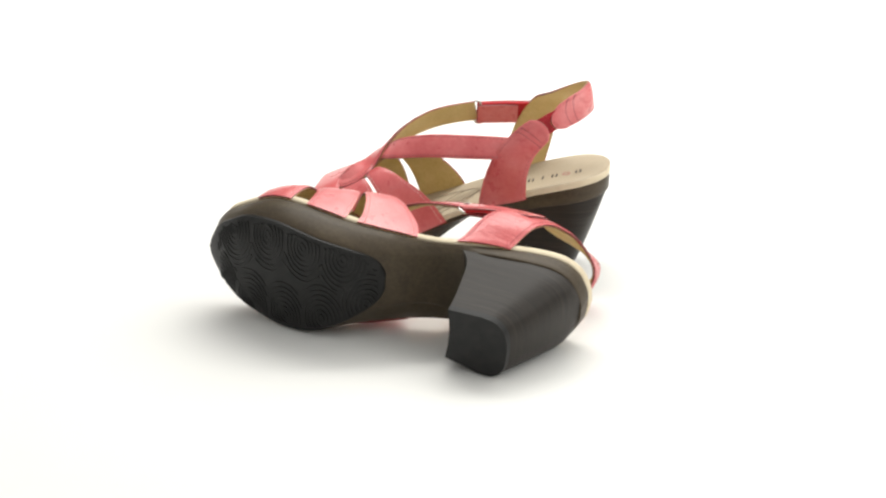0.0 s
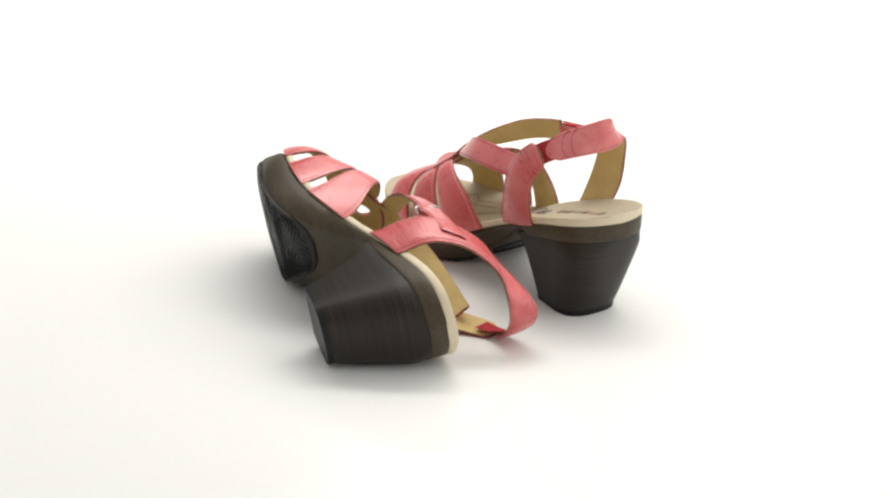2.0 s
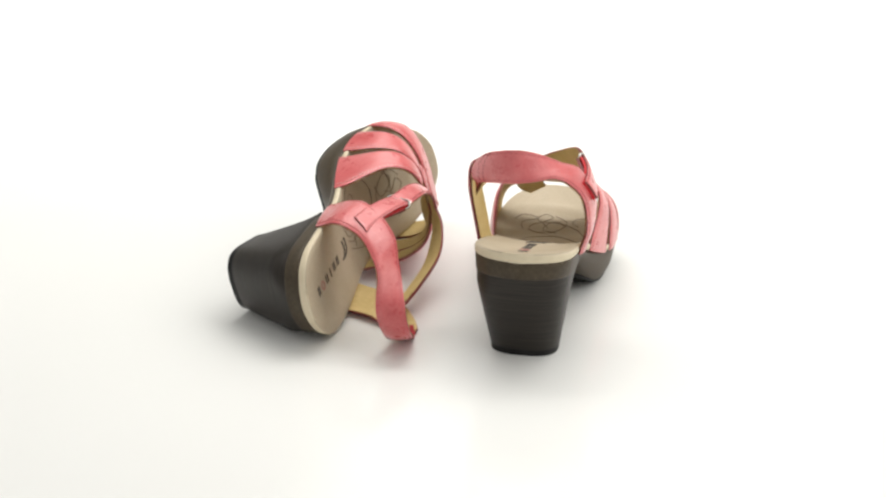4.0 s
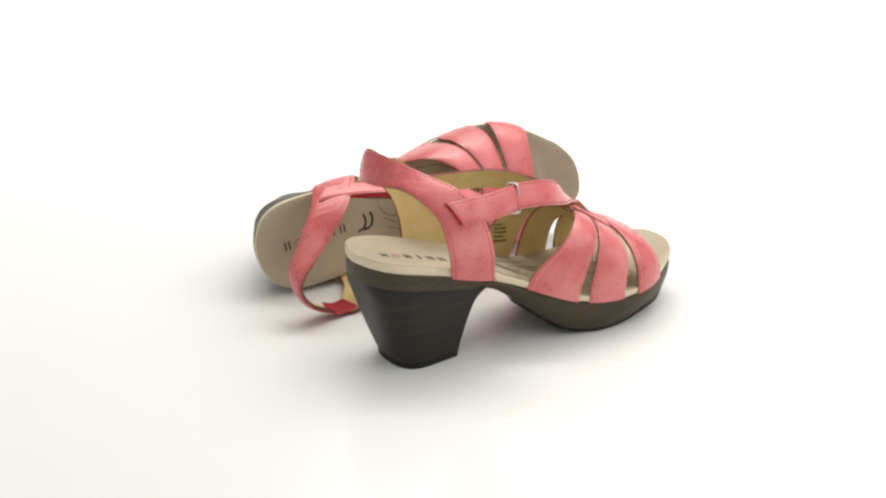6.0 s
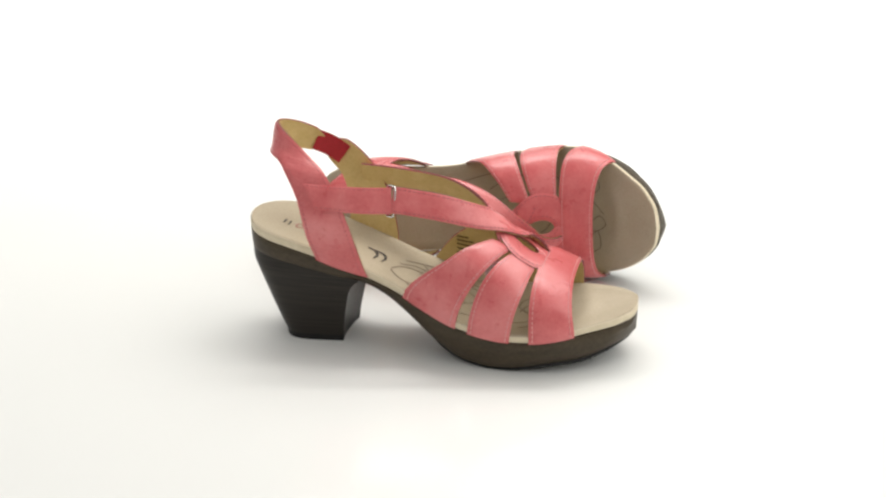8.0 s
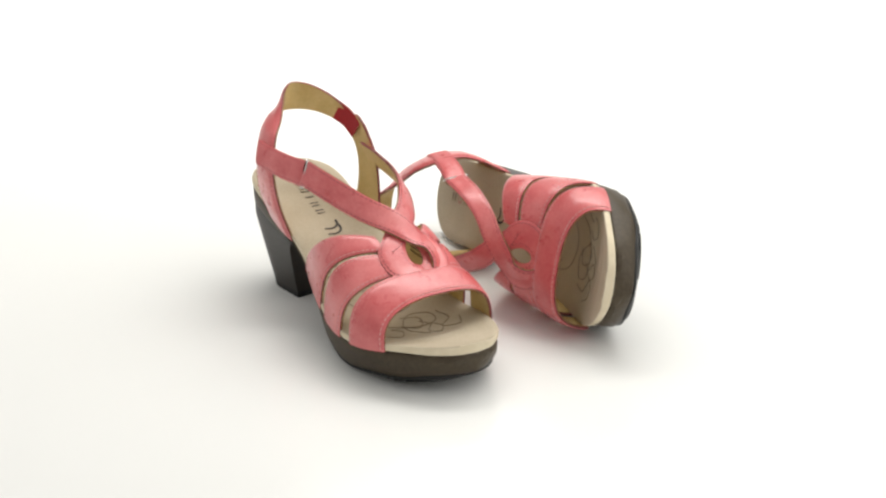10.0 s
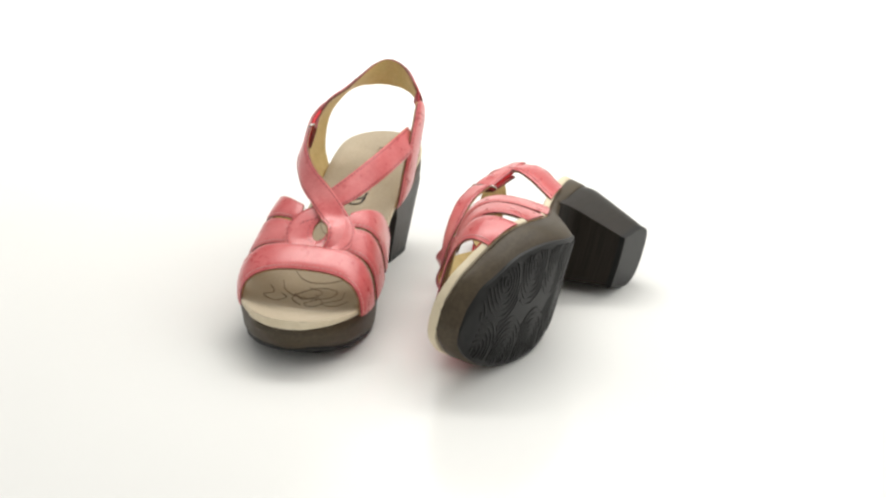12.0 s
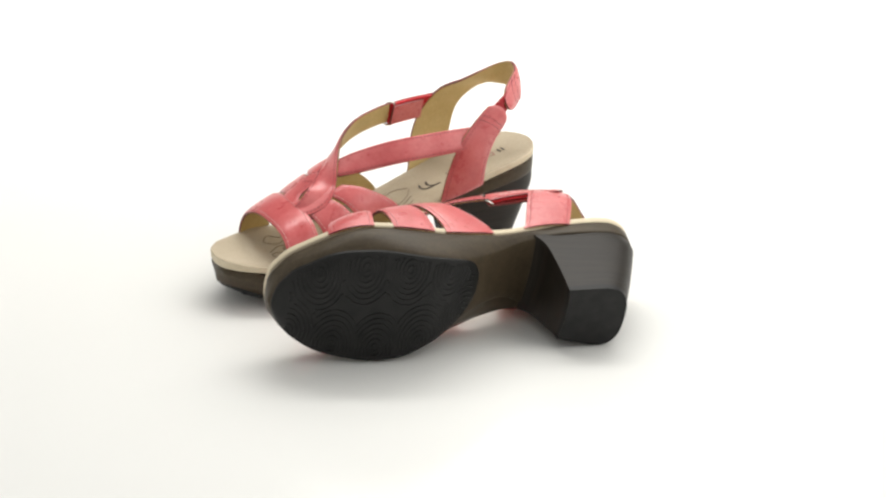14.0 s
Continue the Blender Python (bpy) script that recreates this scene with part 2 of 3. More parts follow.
def grid_normals(g, hub):
    """Unit normals of a grid of points, pointing away from the hub function."""
    du = np.gradient(g, axis=0)
    dv = np.gradient(g, axis=1)
    n = np.cross(du, dv)
    n /= np.linalg.norm(n, axis=2, keepdims=True) + 1e-9
    away = g - np.array([[hub(q) for q in row] for row in g])
    if np.sum(n * away) < 0:
        n = -n
    return n


def sheet(g, n, lo, hi, flip, puff=0.4):
    """A slab between two offsets of a grid of points; the rim faces take the second material."""
    rows, cols = g.shape[:2]
    bm = bmesh.new()

    def layer(off, sign):
        out = []
        for i in range(rows):
            line = []
            for j in range(cols):
                e = min(i, rows - 1 - i, j, cols - 1 - j)
                o = off - sign * (0.55 if e == 0 else 0.0) + sign * puff * min(1.0, 1.4 * math.sin(math.pi * j / (cols - 1)))
                q = g[i, j] + n[i, j] * o
                line.append(bm.verts.new((q[0] / 1000, flip * q[1] / 1000, q[2] / 1000)))
            out.append(line)
        return out

    top, bot = layer(hi, 1), layer(lo, 0)
    for i in range(rows - 1):
        for j in range(cols - 1):
            bm.faces.new((top[i][j], top[i][j + 1], top[i + 1][j + 1], top[i + 1][j]))
            bm.faces.new((bot[i][j], bot[i + 1][j], bot[i + 1][j + 1], bot[i][j + 1]))
    rim = [(i, 0) for i in range(rows)] + [(rows - 1, j) for j in range(1, cols)] + [(i, cols - 1) for i in range(rows - 2, -1, -1)] + [(0, j) for j in range(cols - 2, 0, -1)]
    for (i, j), (k, l) in zip(rim, rim[1:] + rim[:1]):
        f = bm.faces.new((top[i][j], top[k][l], bot[k][l], bot[i][j]))
        f.material_index = 1
    return bm


def stitches(g, n, flip, hi, lines, step=2.9, long=1.8, wide=0.65):
    """Rows of raised thread dashes that run along a strap: lines are the shares of its width at which they lie."""
    bm = bmesh.new()
    rows, cols = g.shape[:2]
    for share in lines:
        f = share * (cols - 1)
        j, k = min(int(f), cols - 2), f - min(int(f), cols - 2)
        path = g[:, j] * (1 - k) + g[:, j + 1] * k
        nor = n[:, j] * (1 - k) + n[:, j + 1] * k
        seg = np.linalg.norm(np.diff(path, axis=0), axis=1)
        at = np.concatenate(([0], np.cumsum(seg)))
        d = 1.5
        while d + long < at[-1] - 1.0:
            ends = []
            for e in (d, d + long):
                ends.append((np.array([np.interp(e, at, path[:, c]) for c in range(3)]), np.array([np.interp(e, at, nor[:, c]) for c in range(3)])))
            (p0, n0), (p1, n1) = ends
            side = np.cross(p1 - p0, n0)
            side = side / (np.linalg.norm(side) + 1e-9) * wide / 2
            vs = []
            for q, m in ((p0, n0), (p1, n1)):
                for w, h in ((-1, hi - 0.1), (1, hi - 0.1), (0.6, hi + 0.32), (-0.6, hi + 0.32)):
                    v = q + side * w + m * h
                    vs.append(bm.verts.new((v[0] / 1000, flip * v[1] / 1000, v[2] / 1000)))
            for a, b, c, e in ((0, 1, 5, 4), (1, 2, 6, 5), (2, 3, 7, 6), (3, 0, 4, 7), (0, 3, 2, 1), (4, 5, 6, 7)):
                bm.faces.new((vs[a], vs[b], vs[c], vs[e]))
            d += step
    return bm


def strap(name, g, hub, flip, parent, label="", lines=(0.09, 0.91), across=(), lift=0.0, thread=None, lined=None, thick=1.3, under=0.9, skin=None):
    """A leather strap on a grid of points, with a lining beneath it and stitching along it."""
    n = grid_normals(g, hub)
    ob = part(name, sheet(g, n, lift, lift + thick, flip), [skin or LEATHER, EDGE], parent, label)
    part("lining", sheet(g, n, lift - under, lift - 0.02, flip, 0.0), [lined or LINING, lined or EDGE], ob, "bright red fabric lining" if lined else "tan leather lining")
    if across:
        turned = (np.transpose(g, (1, 0, 2)), np.transpose(n, (1, 0, 2)))
        tagged(part("cross_stitching", stitches(*turned, flip, lift + thick + 0.15, across, step=2.2, long=1.5, wide=0.7), CROSS_THREAD, ob, "dark thread sewn across the strap end"), kind="stuff")
    if lines:
        tagged(part("stitching", stitches(g, n, flip, lift + thick + 0.05, lines), thread or THREAD, ob, "row of thread stitches"), kind="stuff")
    return ob


def ribbon_grid(points, hub, count=40, cols=9, slant0=0.0, slant1=0.0, round_end=False):
    """A grid along a smooth line of rows (x, y, z, width); its face looks away from the hub."""
    s = spline(points, count)
    g = np.zeros((count, cols, 3))
    tan = np.gradient(s[:, :3], axis=0)
    for i in range(count):
        t = tan[i] / np.linalg.norm(tan[i])
        out = s[i, :3] - np.array(hub(s[i, :3]))
        out = out - t * np.dot(out, t)
        out /= np.linalg.norm(out)
        w = np.cross(t, out)
        k = i / (count - 1)
        for j in range(cols):
            u = -1 + 2 * j / (cols - 1)
            along = slant0 * u * (1 - k) ** 2 + slant1 * u * k**2
            if round_end:
                along -= s[i, 3] / 2 * (1 - math.sqrt(max(0, 1 - u * u * 0.96))) * k**6
            g[i, j] = s[i, :3] + w * u * s[i, 3] / 2 + t * along
    return g


def edge_grid(front, back, hub, count=48, cols=9, bulge=1.2, round_end=0.0):
    """A grid between two smooth edges, a little crowned across, with an end that may be rounded."""
    a, b = spline(front, count), spline(back, count)
    g = np.zeros((count, cols, 3))
    for i in range(count):
        k = i / (count - 1)
        for j in range(cols):
            u = j / (cols - 1)
            i2 = max(0.0, i - round_end * (1 - math.sqrt(max(0.0, 1 - (2 * u - 1) ** 2 * 0.97))) * k**5)
            lo, f = int(i2), i2 - int(i2)
            hi = min(lo + 1, count - 1)
            q = (a[lo] * (1 - f) + a[hi] * f) * (1 - u) + (b[lo] * (1 - f) + b[hi] * f) * u
            out = q - np.array(hub(q))
            g[i, j] = q + out / (np.linalg.norm(out) + 1e-9) * bulge * 4 * u * (1 - u)
    return g


def arch_grid(front, back, phi0, phi1, count=40, cols=9, lift=None):
    """A grid on the upper between two edges, each given as rows (phi share, x)."""
    f, b = smooth_curve(front), smooth_curve(back)
    return np.array([[arch(b(i / (count - 1)) + (f(i / (count - 1)) - b(i / (count - 1))) * j / (cols - 1), phi0 + (phi1 - phi0) * i / (count - 1), lift(phi0 + (phi1 - phi0) * i / (count - 1)) if lift else 0.0) for j in range(cols)] for i in range(count)])


def mid_hub(q):
    return (q[0], 4, 38)


def instep_hub(q):
    return (q[0] - 10, 8, q[2] - 13)


def heel_hub(q):
    return (-62 if q[0] < -62 else q[0], 1, q[2])


def bar(bm, a, b, wide, high, flip, up=(0, 0, 1)):
    """A flat bar from a to b in millimetres."""
    a, b, up = np.array(a, float), np.array(b, float), np.array(up, float)
    side = np.cross(b - a, up)
    side = side / (np.linalg.norm(side) + 1e-9) * wide / 2
    vs = []
    for q in (a, b):
        for w, h in ((-1, 0), (1, 0), (1, high), (-1, high)):
            v = q + side * w + up * h
            vs.append(bm.verts.new((v[0] / 1000, flip * v[1] / 1000, v[2] / 1000)))
    for f in ((0, 1, 5, 4), (1, 2, 6, 5), (2, 3, 7, 6), (3, 0, 4, 7), (0, 3, 2, 1), (4, 5, 6, 7)):
        bm.faces.new([vs[k] for k in f])


def tube(points, radius, flip, closed=False, sides=8):
    """A round rod through points in millimetres."""
    pts = [np.array(q, float) for q in points]
    loops = []
    n = len(pts)
    for i in range(n):
        a, b = (pts[(i - 1) % n], pts[(i + 1) % n]) if closed else (pts[max(i - 1, 0)], pts[min(i + 1, n - 1)])
        t = (b - a) / np.linalg.norm(b - a)
        u = np.cross(t, (0.31, 0.2, 0.93))
        u /= np.linalg.norm(u)
        v = np.cross(t, u)
        loops.append([tuple(pts[i] + radius * (math.cos(k) * u + math.sin(k) * v)) for k in np.linspace(0, 2 * math.pi, sides, endpoint=False)])
    if closed:
        loops.append(loops[0])
    bm = loft(loops, flip, not closed)
    if closed:
        bmesh.ops.remove_doubles(bm, verts=bm.verts[:], dist=1e-6)
    return bm


# ---- the sandal ----
def build_sandal(flip, label, sag=0.0):
    """One sandal; flip -1 gives the left foot, sag presses the outer instep strap and its buckle down a little."""
    def press(g):
        g = np.array(g, float)
        g[..., 2] -= sag * np.clip((g[..., 2] - 72) / 30, 0, 1)
        g[..., 1] += 0.35 * sag * np.clip((20 - g[..., 0]) / 60, 0, 1)
        return g

    def droop(g):
        """The loose heel sling of a shoe on its side hangs down and folds in."""
        g = np.array(g, float)
        high = np.clip(g[..., 2] - 84, 0, 60) * min(1.0, sag / 8)
        g[..., 1] += 0.23 * high
        g[..., 2] -= 0.05 * high
        return g

    shoe = tagged(new("sandal"), label, "sandal", "pair of sandals")
    shoe.empty_display_size = 0.05

    # platform, shank and seat in dark brown
    loops = []
    for x in stations(-120.9, 129.3, 84):
        loops.append(section(x, DARK(x), UNDER(x), LOW_LAT(x), LOW_MED(x), inset=0.6, rnd=0.8 if x < -46 else 3.0 + 1.6 * min(1, max(0, x - 60) / 40), curved=True))
    part("platform", loft(loops, flip), BROWN, shoe, "dark brown platform and shank")

    # stacked block heel, drawn in towards the ground
    loops = []
    for k in range(15):
        r = k / 14
        back, front, half = -98.5 - 21.7 * r**0.9, -56.5 + 9.0 * r**1.3 + 5.0 * max(0, r - 0.7) ** 2 / 0.09, 22.3 + 8.3 * r
        mid, ring = -80 - 6 * r, []
        for j in range(29):
            a = math.pi * (j / 28 - 0.5)
            ring.append((mid + (back - mid) * abs(math.cos(a)) ** (0.68 - 0.18 * r), half * math.copysign(abs(math.sin(a)) ** (0.74 - 0.16 * r), math.sin(a))))
        for j in range(15):
            u = 1 - 2 * j / 14
            inner = 1.8 * (1 - u * u) if abs(u) < 0.99 else 0.0
            ring.append((front - inner, (half - 3.2 + 1.6 * r) * u))
        if r > 0.3:
            ring = [within_seat(x, y, (1 - r) * 4) if x < -60 else (x, y) for x, y in ring]
        loops.append([(x, y, 4.0 + (UNDER(x) + 1.2 - 4.0) * r) for x, y in ring])
    part("heel_block", loft(loops, flip), STACKED, shoe, "dark stacked block heel")
    tip = [[(x, y, 0.0) for x, y, z in loops[0]], [(x, y, 4.0) for x, y, z in loops[0]]]
    tip[0] = [(x + (-77 - x) * 0.02, y * 0.98, z) for x, y, z in tip[0]]
    part("heel_tip", loft(tip, flip), RUBBER, shoe, "black rubber heel tip")

    # rubber pad under the ball of the foot, with curved ribs
    def pad_edge(x):
        k = max(0.0, (30 - x) / 33.0)
        h = max(0.03, 1 - k**5.0) ** 0.5
        ahead = x + 2.2 * min(1.0, max(0.0, (x - 90) / 34))
        a, b = LOW_LAT(ahead), LOW_MED(ahead)
        inset = min(1.4, 0.08 * (b - a))
        a, b = a + inset, b - inset
        mid = a * 0.5 + b * 0.5
        return mid + (a - mid) * h, mid + (b - mid) * h
    loops = []
    for x in stations(-2.5, 127.1, 64):
        a, b = pad_edge(x)
        z = UNDER(x)
        line = [(a + (b - a) * k / 10) for k in range(11)]
        ring = [(x, y, z + crown(x, y) - (1.0 if y in (line[0], line[-1]) else 1.5)) for y in line] + [(x, y, z + crown(x, y) + 1.0) for y in reversed(line)]
        loops.append(ring)
    pad = part("outsole_pad", loft(loops, flip), RUBBER, shoe, "black rubber forefoot pad")
    def pad_share(x, share):
        a0, b0 = pad_edge(min(126.0, max(-2.0, x)))
        return (a0 + b0) / 2 + (b0 - a0) * share

    hubs = [(first + 27.0 * k, pad_share(first + 27.0 * k, 0.37 * side)) for side, first in ((-1, 20.0), (1, 6.5)) for k in range(5)]

    def from_hub(x, y, hub):
        return math.hypot(x - hub[0], (y - hub[1]) / 1.6)

    for hub in hubs:
        bm = bmesh.new()
        for ring in range(7):
            rad, last = 1.8 + 2.45 * ring, None
            for j in range(41):
                a = 2 * math.pi * j / 40
                x, y = hub[0] + rad * math.cos(a), hub[1] + rad * 1.6 * math.sin(a)
                a0, b0 = pad_edge(min(126.0, max(-2.0, x)))
                inside = 1 < x < 117 and a0 + 2.2 < y < b0 - 2.2 and from_hub(x, y, hub) < min(from_hub(x, y, h) for h in hubs if h is not hub) - 0.4
                q = (x, y, UNDER(x) + crown(x, y) - 1.35)
                if last and inside:
                    bar(bm, last, q, 1.25, 0.6, flip, (0, 0, -1))
                last = q if inside else None
        if bm.verts:
            part("tread_ribs", bm, RUBBER, pad, "nested oval rubber tread ribs")
        else:
            bm.free()

    # cream footbed with its pale rim
    loops = []
    for x in stations(-121.5, 129.8, 110):
        ring = section(x, BED(x), DARK(x) - 0.3, LAT(x) + 0.3, MED(x) - 0.3, dish=bed_dish(x), rnd=2.0)
        for k in range(1, 12):
            ring[k] = (x, ring[k][1], ring[k][2] + toe_crest(x, ring[k][1]))
        loops.append(ring)
    footbed_part = part("footbed", loft(loops, flip), [SUEDE, RIM], shoe, "cream suede footbed with a pale edge")
    me = footbed_part.data
    for poly in me.polygons:
        if abs(poly.normal.z) < 0.55:
            poly.material_index = 1

    # dark prints on the footbed and a stamp inside
    def bed(x, y, up=0.12):
        a, b = LAT(x) + 2, MED(x) - 2
        u = (y - a) / (b - a)
        return (x, y, BED(x) - bed_dish(x) * max(0.0, 1 - abs(2 * u - 1) ** 2.5) + toe_crest(x, y) + up)

    def stroke(bm, points, wide, count):
        line = spline([(x, y, 0) for x, y in points], count)
        for p, q in zip(line, line[1:]):
            bar(bm, bed(p[0], p[1]), bed(q[0], q[1]), wide, 0.22, flip)

    for k in range(6):
        bm = bmesh.new()
        x = -99 + 8.4 * k
        if k == 1:
            stroke(bm, [(x + 2.4 * math.cos(i * math.pi / 5), 0.4 + 2.8 * math.sin(i * math.pi / 5)) for i in range(11)], 1.1, 20)
            part("print_ring", bm, ROSE_INK, footbed_part, "faded rose printed ring")
            continue
        for off in ((-1.5, 1.5) if k != 3 else (0.0,)):
            stroke(bm, [(x + off, 3.2), (x + off, -2.8)], 1.15, 6)
        part("print_bar", bm, INK, footbed_part, "dark printed bars")
    bm = bmesh.new()
    stroke(bm, [(-46, 6), (-41, 5), (-38.5, 0), (-39.5, -5)], 1.7, 9)
    stroke(bm, [(-41, 6), (-35.5, 5), (-33, 0), (-34, -5)], 1.7, 9)
    part("printed_emblem", bm, INK, footbed_part, "dark printed emblem")
    for line in (((-27, -10), (-18, -17), (-6, -14), (-1, -3), (-10, 4), (-21, 1), (-27, -8)), ((-14, -19), (8, -24), (33, -19), (48, -2), (41, 17), (23, 22), (5, 14), (-4, 4)),
                 ((50, -21), (65, -13), (74, 3), (70, 18), (58, 20), (54, 8), (62, -1), (76, -5), (87, 5)), ((58, 25), (71, 27), (81, 17), (84, 28), (74, 33)), ((-22, 10), (-8, 17), (10, 25), (28, 31)),
                 ((-24, 3), (-12, 9), (2, 4), (12, -6), (22, -5), (27, 4), (20, 10), (11, 5)), ((-10, 14), (-2, 6), (9, 9), (16, 18), (30, 15)), ((2, -12), (9, -16), (17, -12), (14, -3)),
                 ((60, -26), (70, -20), (78, -24), (84, -14), (76, -9), (70, -14)), ((66, 8), (74, 12), (83, 6), (88, 12), (80, 17), (73, 13)), ((56, 0), (60, 10), (70, 9), (76, 2), (68, -6))):
        bm = bmesh.new()
        stroke(bm, line, 0.55, 44)
        part("printed_sketch_line", bm, SKETCH, footbed_part)
    for k in range(5):
        long = (13.0, 9.5, 12.0, 11.0, 7.5)[k]
        g = np.array([[arch(6.0 + long * i / 8, 0.925 - 0.02 * k - d) for d in (0, 0.004, 0.008)] for i in range(9)])
        part("stamp_bar", sheet(g, grid_normals(g, mid_hub), -1.15, -0.88, flip, 0.0), [STAMP, STAMP], footbed_part)

    # straps over the toes
    strap("toe_strap", arch_grid([(0, 96), (0.5, 90), (1, 90)], [(0, 69.5), (0.25, 68.5), (0.5, 69), (0.75, 67), (1, 65.5)], 0.0, 1.0, 56, lift=lambda f: 1.8 * math.sin(math.pi * f) ** 2), mid_hub, flip, shoe, lift=0.3, thread=PALE_THREAD)
    strap("outer_vamp_strap", arch_grid([(0, 57.5), (0.5, 63.5), (1, 67)], [(0, 30.5), (0.5, 41), (1, 53)], 0.0, 0.455, 30), mid_hub, flip, shoe, thread=PALE_THREAD)
    strap("outer_back_strap", arch_grid([(0, 22.5), (0.5, 38.5), (1, 51.2)], [(0, -13), (0.39, 10.5), (0.7, 25), (1, 39)], 0.0, 0.455, 30), mid_hub, flip, shoe, thread=PALE_THREAD)
    strap("inner_vamp_strap", arch_grid([(0, 57), (0.5, 62.5), (1, 67)], [(0, 29.5), (0.5, 40.5), (1, 53)], 1.0, 0.60, 30), mid_hub, flip, shoe, thread=PALE_THREAD)
    strap("inner_back_strap", arch_grid([(0, 22), (0.5, 38), (1, 51.2)], [(0, -10), (0.41, 6), (0.7, 23), (1, 40)], 1.0, 0.60, 30), mid_hub, flip, shoe, thread=PALE_THREAD)

    # crossed instep straps that frame an oval opening
    rows = []
    for i in range(81):
        a = 2 * math.pi * i / 80
        ca, sa = math.cos(a), math.sin(a)
        inner = (57.5 + (7.2 if ca > 0 else 8.6) * ca, 9.3 + 4.7 * sa * (1 - 0.35 * max(0, -ca) ** 2))
        outer = (57.0 + (22.0 if ca > 0 else 17.0) * ca, 9.0 + 23.0 * sa)
        rows.append([lay(inner[0] + (outer[0] - inner[0]) * j / 8, inner[1] + (outer[1] - inner[1]) * j / 8) for j in range(9)])
    strap("collar", np.array(rows), mid_hub, flip, shoe, "collar round an oval opening", lines=(0.16, 0.9), lift=1.4)
    under = ribbon_grid([(*lay(52, -8), 11), (*lay(47, 0), 14), (39, 10, 80.5, 14.5), (28, 20, 87, 15.5), (3, 30, 94, 16.5), (-30, 34.0, 96.5, 16.5), (-58, 35.3, 97.5, 15.5)], instep_hub, 60)
    strap("inner_instep_strap", under, instep_hub, flip, shoe, lift=0.5)
    over = ribbon_grid([(*lay(77, 20, -9.0), 12.5), (*lay(70, 21.5, -5.5), 15.5), (*lay(63, 22.4, -1.8), 17), (*lay(55, 20.6), 18.5), (*lay(48, 15.2), 18), (38.5, 5.5, 80.8, 16.5), (25, -8, 89.8, 16), (8, -18, 97.5, 16.5), (-10, -23, 101.5, 16.5), (-21, -25, 103, 16.5)], instep_hub, 64)
    strap("outer_instep_strap", press(over), instep_hub, flip, shoe, lift=3.0)

    # sling round the heel
    sling = edge_grid([(-36, -29.6, 52.0), (-38, -30.6, 57), (-42, -35.5, 74.5), (-49, -36, 95), (-62, -28, 115), (-75, -18, 122.7), (-87, -10.5, 130.3), (-98, -3.5, 136.8), (-103.3, 4, 139.3), (-100, 15, 136.8), (-90, 24.5, 131.0), (-79, 33, 122.8)],
                      [(-69, -30.2, 61.0), (-70, -31, 64.5), (-74, -35.2, 79.5), (-80, -33, 101.3), (-90, -24.8, 114.5), (-97, -17, 119.3), (-102.8, -9.5, 119.7), (-106, -3, 119.6), (-106.8, 4, 119.2), (-104.8, 13, 118.4), (-99.5, 22.5, 116), (-85.5, 34, 110.2)], heel_hub, 72, round_end=5.0)
    strap("heel_sling", droop(sling), heel_hub, flip, shoe, across=(0.885, 0.925), lift=0.8, skin=CREASED, thread=SOFT_THREAD)
    quarter = edge_grid([(-33, 30, 52.5), (-33.5, 31.5, 58), (-38, 34, 77), (-46, 36, 96), (-58, 36, 110.5), (-68, 35, 118.7), (-74, 34.4, 121.6)],
                        [(-66, 30.5, 61.0), (-66, 31.8, 64), (-67, 34.5, 79), (-72, 36, 94), (-79, 35.5, 103), (-82.5, 35, 107.5), (-83.5, 34.5, 109.5)], heel_hub, 48, round_end=4.0)
    strap("inner_quarter", droop(quarter), heel_hub, flip, shoe, across=(0.80, 0.85), lift=1.6, thread=SOFT_THREAD)
    g = ribbon_grid([(-70, 35.2, 109, 14), (-79, 34, 115.2, 14), (-87.5, 29.8, 120, 14)], heel_hub, 18)
    g = droop(g)
    part("elastic_insert", sheet(g, grid_normals(g, heel_hub), -0.3, 0.7, flip), [ELASTIC, ELASTIC], shoe, "dark red elastic insert")

    # buckle ring and fold-back closing tab
    g = edge_grid([(-22, -23.5, 110.5), (-40, -28.5, 110.5), (-58, -31, 110.5), (-76, -32, 110.8)], [(-21, -27.5, 95), (-36, -33, 95.5), (-52, -36.5, 96.5), (-68, -38.5, 97.5)], mid_hub, 30, bulge=0.6)
    strap("closing_tab", press(g), mid_hub, flip, shoe, "closing tab with a red underside", lift=2.4, lined=RED, under=2.0, thread=SOFT_THREAD)
    g = ribbon_grid([(-22, -25, 102.5, 15), (-36, -29, 102.5, 15), (-50, -33, 102.2, 14.5)], lambda q: (q[0], 1, q[2] - 8), 20)
    n = grid_normals(press(g), mid_hub)
    part("tab_base", sheet(press(g), n, -1.2, 0.6, flip), [LEATHER, EDGE], shoe)
    ring = []
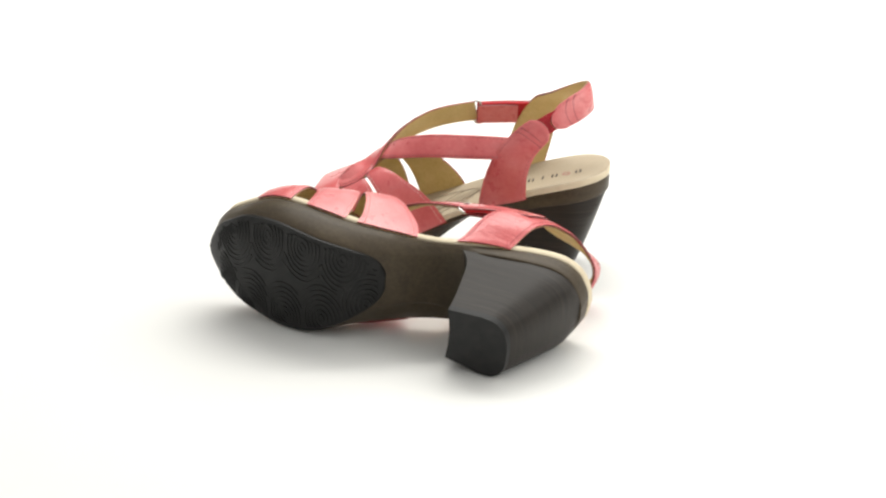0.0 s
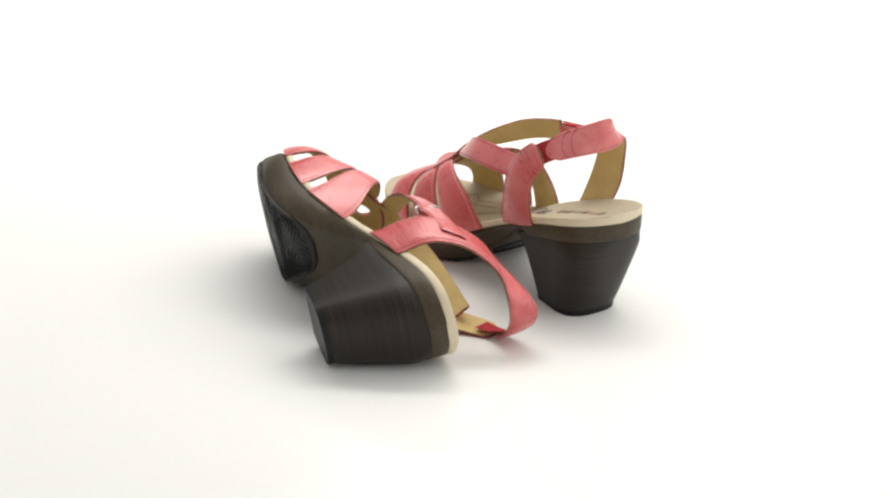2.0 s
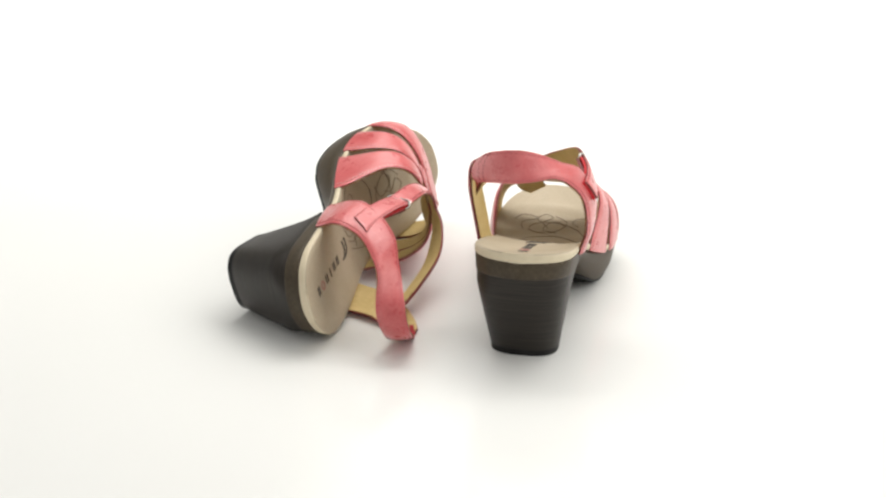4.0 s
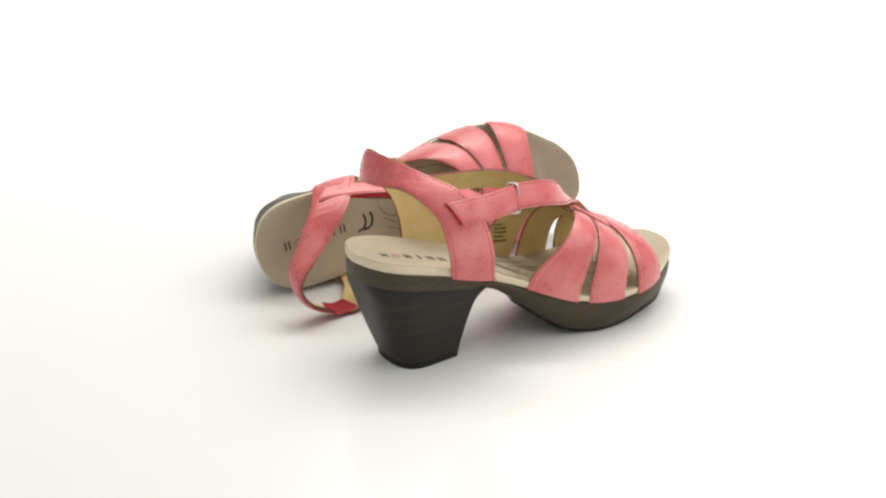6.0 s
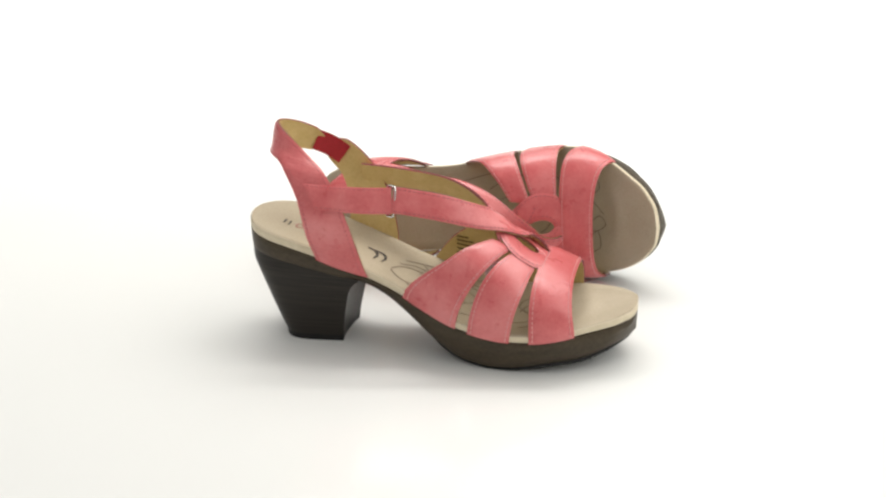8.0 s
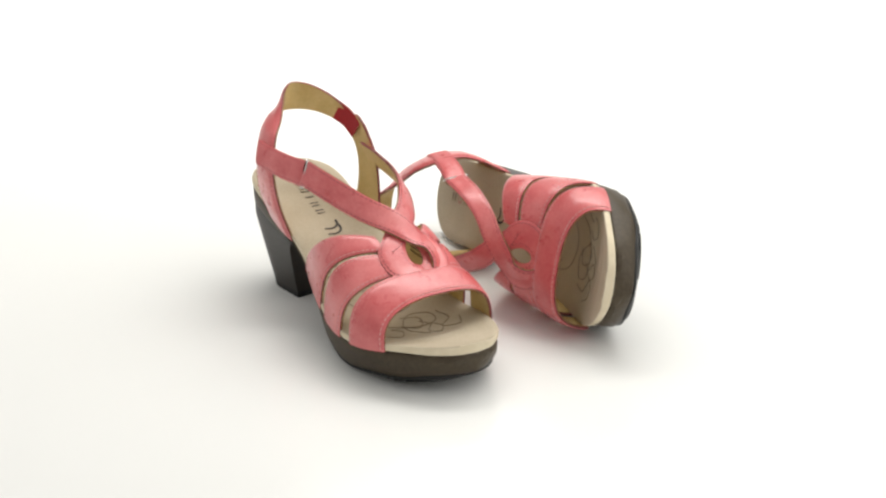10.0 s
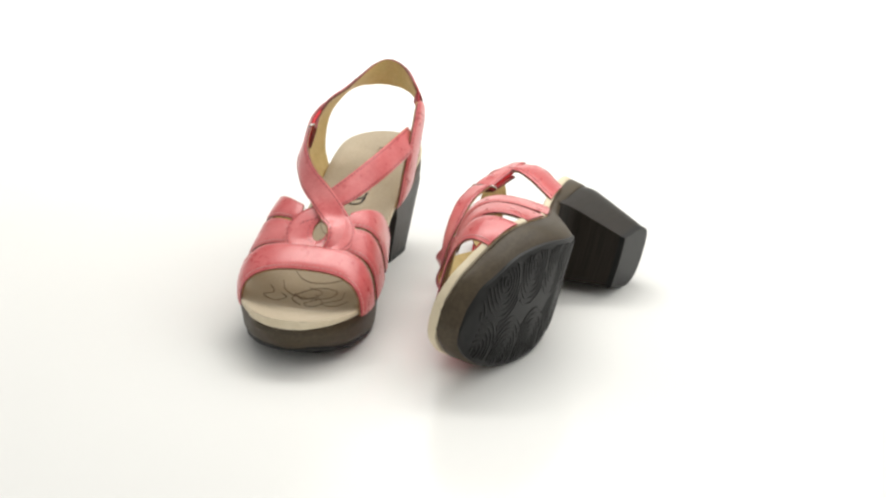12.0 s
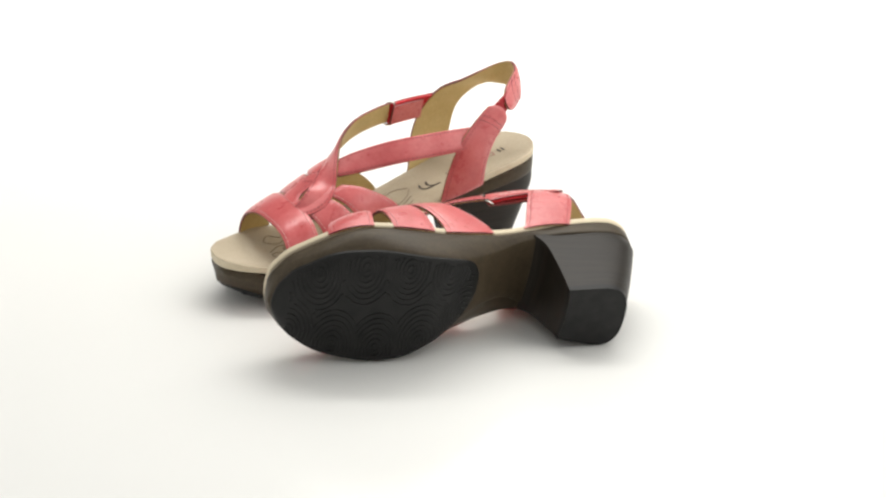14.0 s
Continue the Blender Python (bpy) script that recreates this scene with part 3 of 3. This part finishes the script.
    for k in range(40):
        a = 2 * math.pi * k / 40
        u, w = math.copysign(abs(math.cos(a)) ** 0.4, math.cos(a)), math.copysign(abs(math.sin(a)) ** 0.4, math.sin(a))
        ring.append((-21.5 + 3.0 * u, -27.4 - 1.2 * u + 0.27 * 9.0 * w, 103 + 9.0 * w))
    part("buckle_ring", tube(press(ring), 0.8, flip, True), METAL, shoe, "silver metal ring")
    return shoe


# ---- the studio ----
def build_sweep():
    """White table and backdrop in one sheet that curves up behind."""
    line = [(-3.0, 0.0)] + [(y, 0.0) for y in np.linspace(-2.5, 1.9, 12)]
    for k in range(1, 13):
        a = math.pi / 2 * k / 12
        line.append((1.9 + 0.8 * math.sin(a), 0.8 - 0.8 * math.cos(a)))
    line.append((2.7, 3.0))
    bm = bmesh.new()
    xs = np.linspace(-3, 3, 13)
    for lift in (0.0, -0.02):
        rows = [[bm.verts.new((x, y, z + lift)) for x in xs] for y, z in line]
        for a, b in zip(rows, rows[1:]):
            for j in range(len(xs) - 1):
                bm.faces.new((a[j], a[j + 1], b[j + 1], b[j]))
    ob = part("backdrop", bm, WHITE, None)
    return tagged(ob, "white glossy studio sweep under and behind the sandals", "backdrop", kind="structure")


build_sweep()
standing = build_sandal(1, "coral pink leather heeled sandal standing upright on the white table")
fallen = build_sandal(-1, "coral pink leather heeled sandal lying on its side beside its pair", 8.0)

STAND = Matrix(((-0.98217, -0.18709, 0.00000, 0.00013), (0.18709, -0.98217, 0.00000, 0.07153), (0.00000, 0.00000, 1.00000, 0.00000), (0, 0, 0, 1)))
LIE = Matrix(((-0.88762, 0.05141, 0.45777, -0.04726), (0.43516, -0.23263, 0.86981, -0.09663), (0.15116, 0.97119, 0.18404, 0.03508), (0, 0, 0, 1)))


def turn_at(t):
    """Degrees that the pair has turned by t seconds."""
    return -22.726 * t - 0.01845 * t * t


def motions():
    for thing, start in ((standing, STAND), (fallen, LIE)):
        walk(thing, [(k * 0.2, pose(0, 0, 0, 0, 0, turn_at(k * 0.2)) @ start) for k in range(71)])


motions()
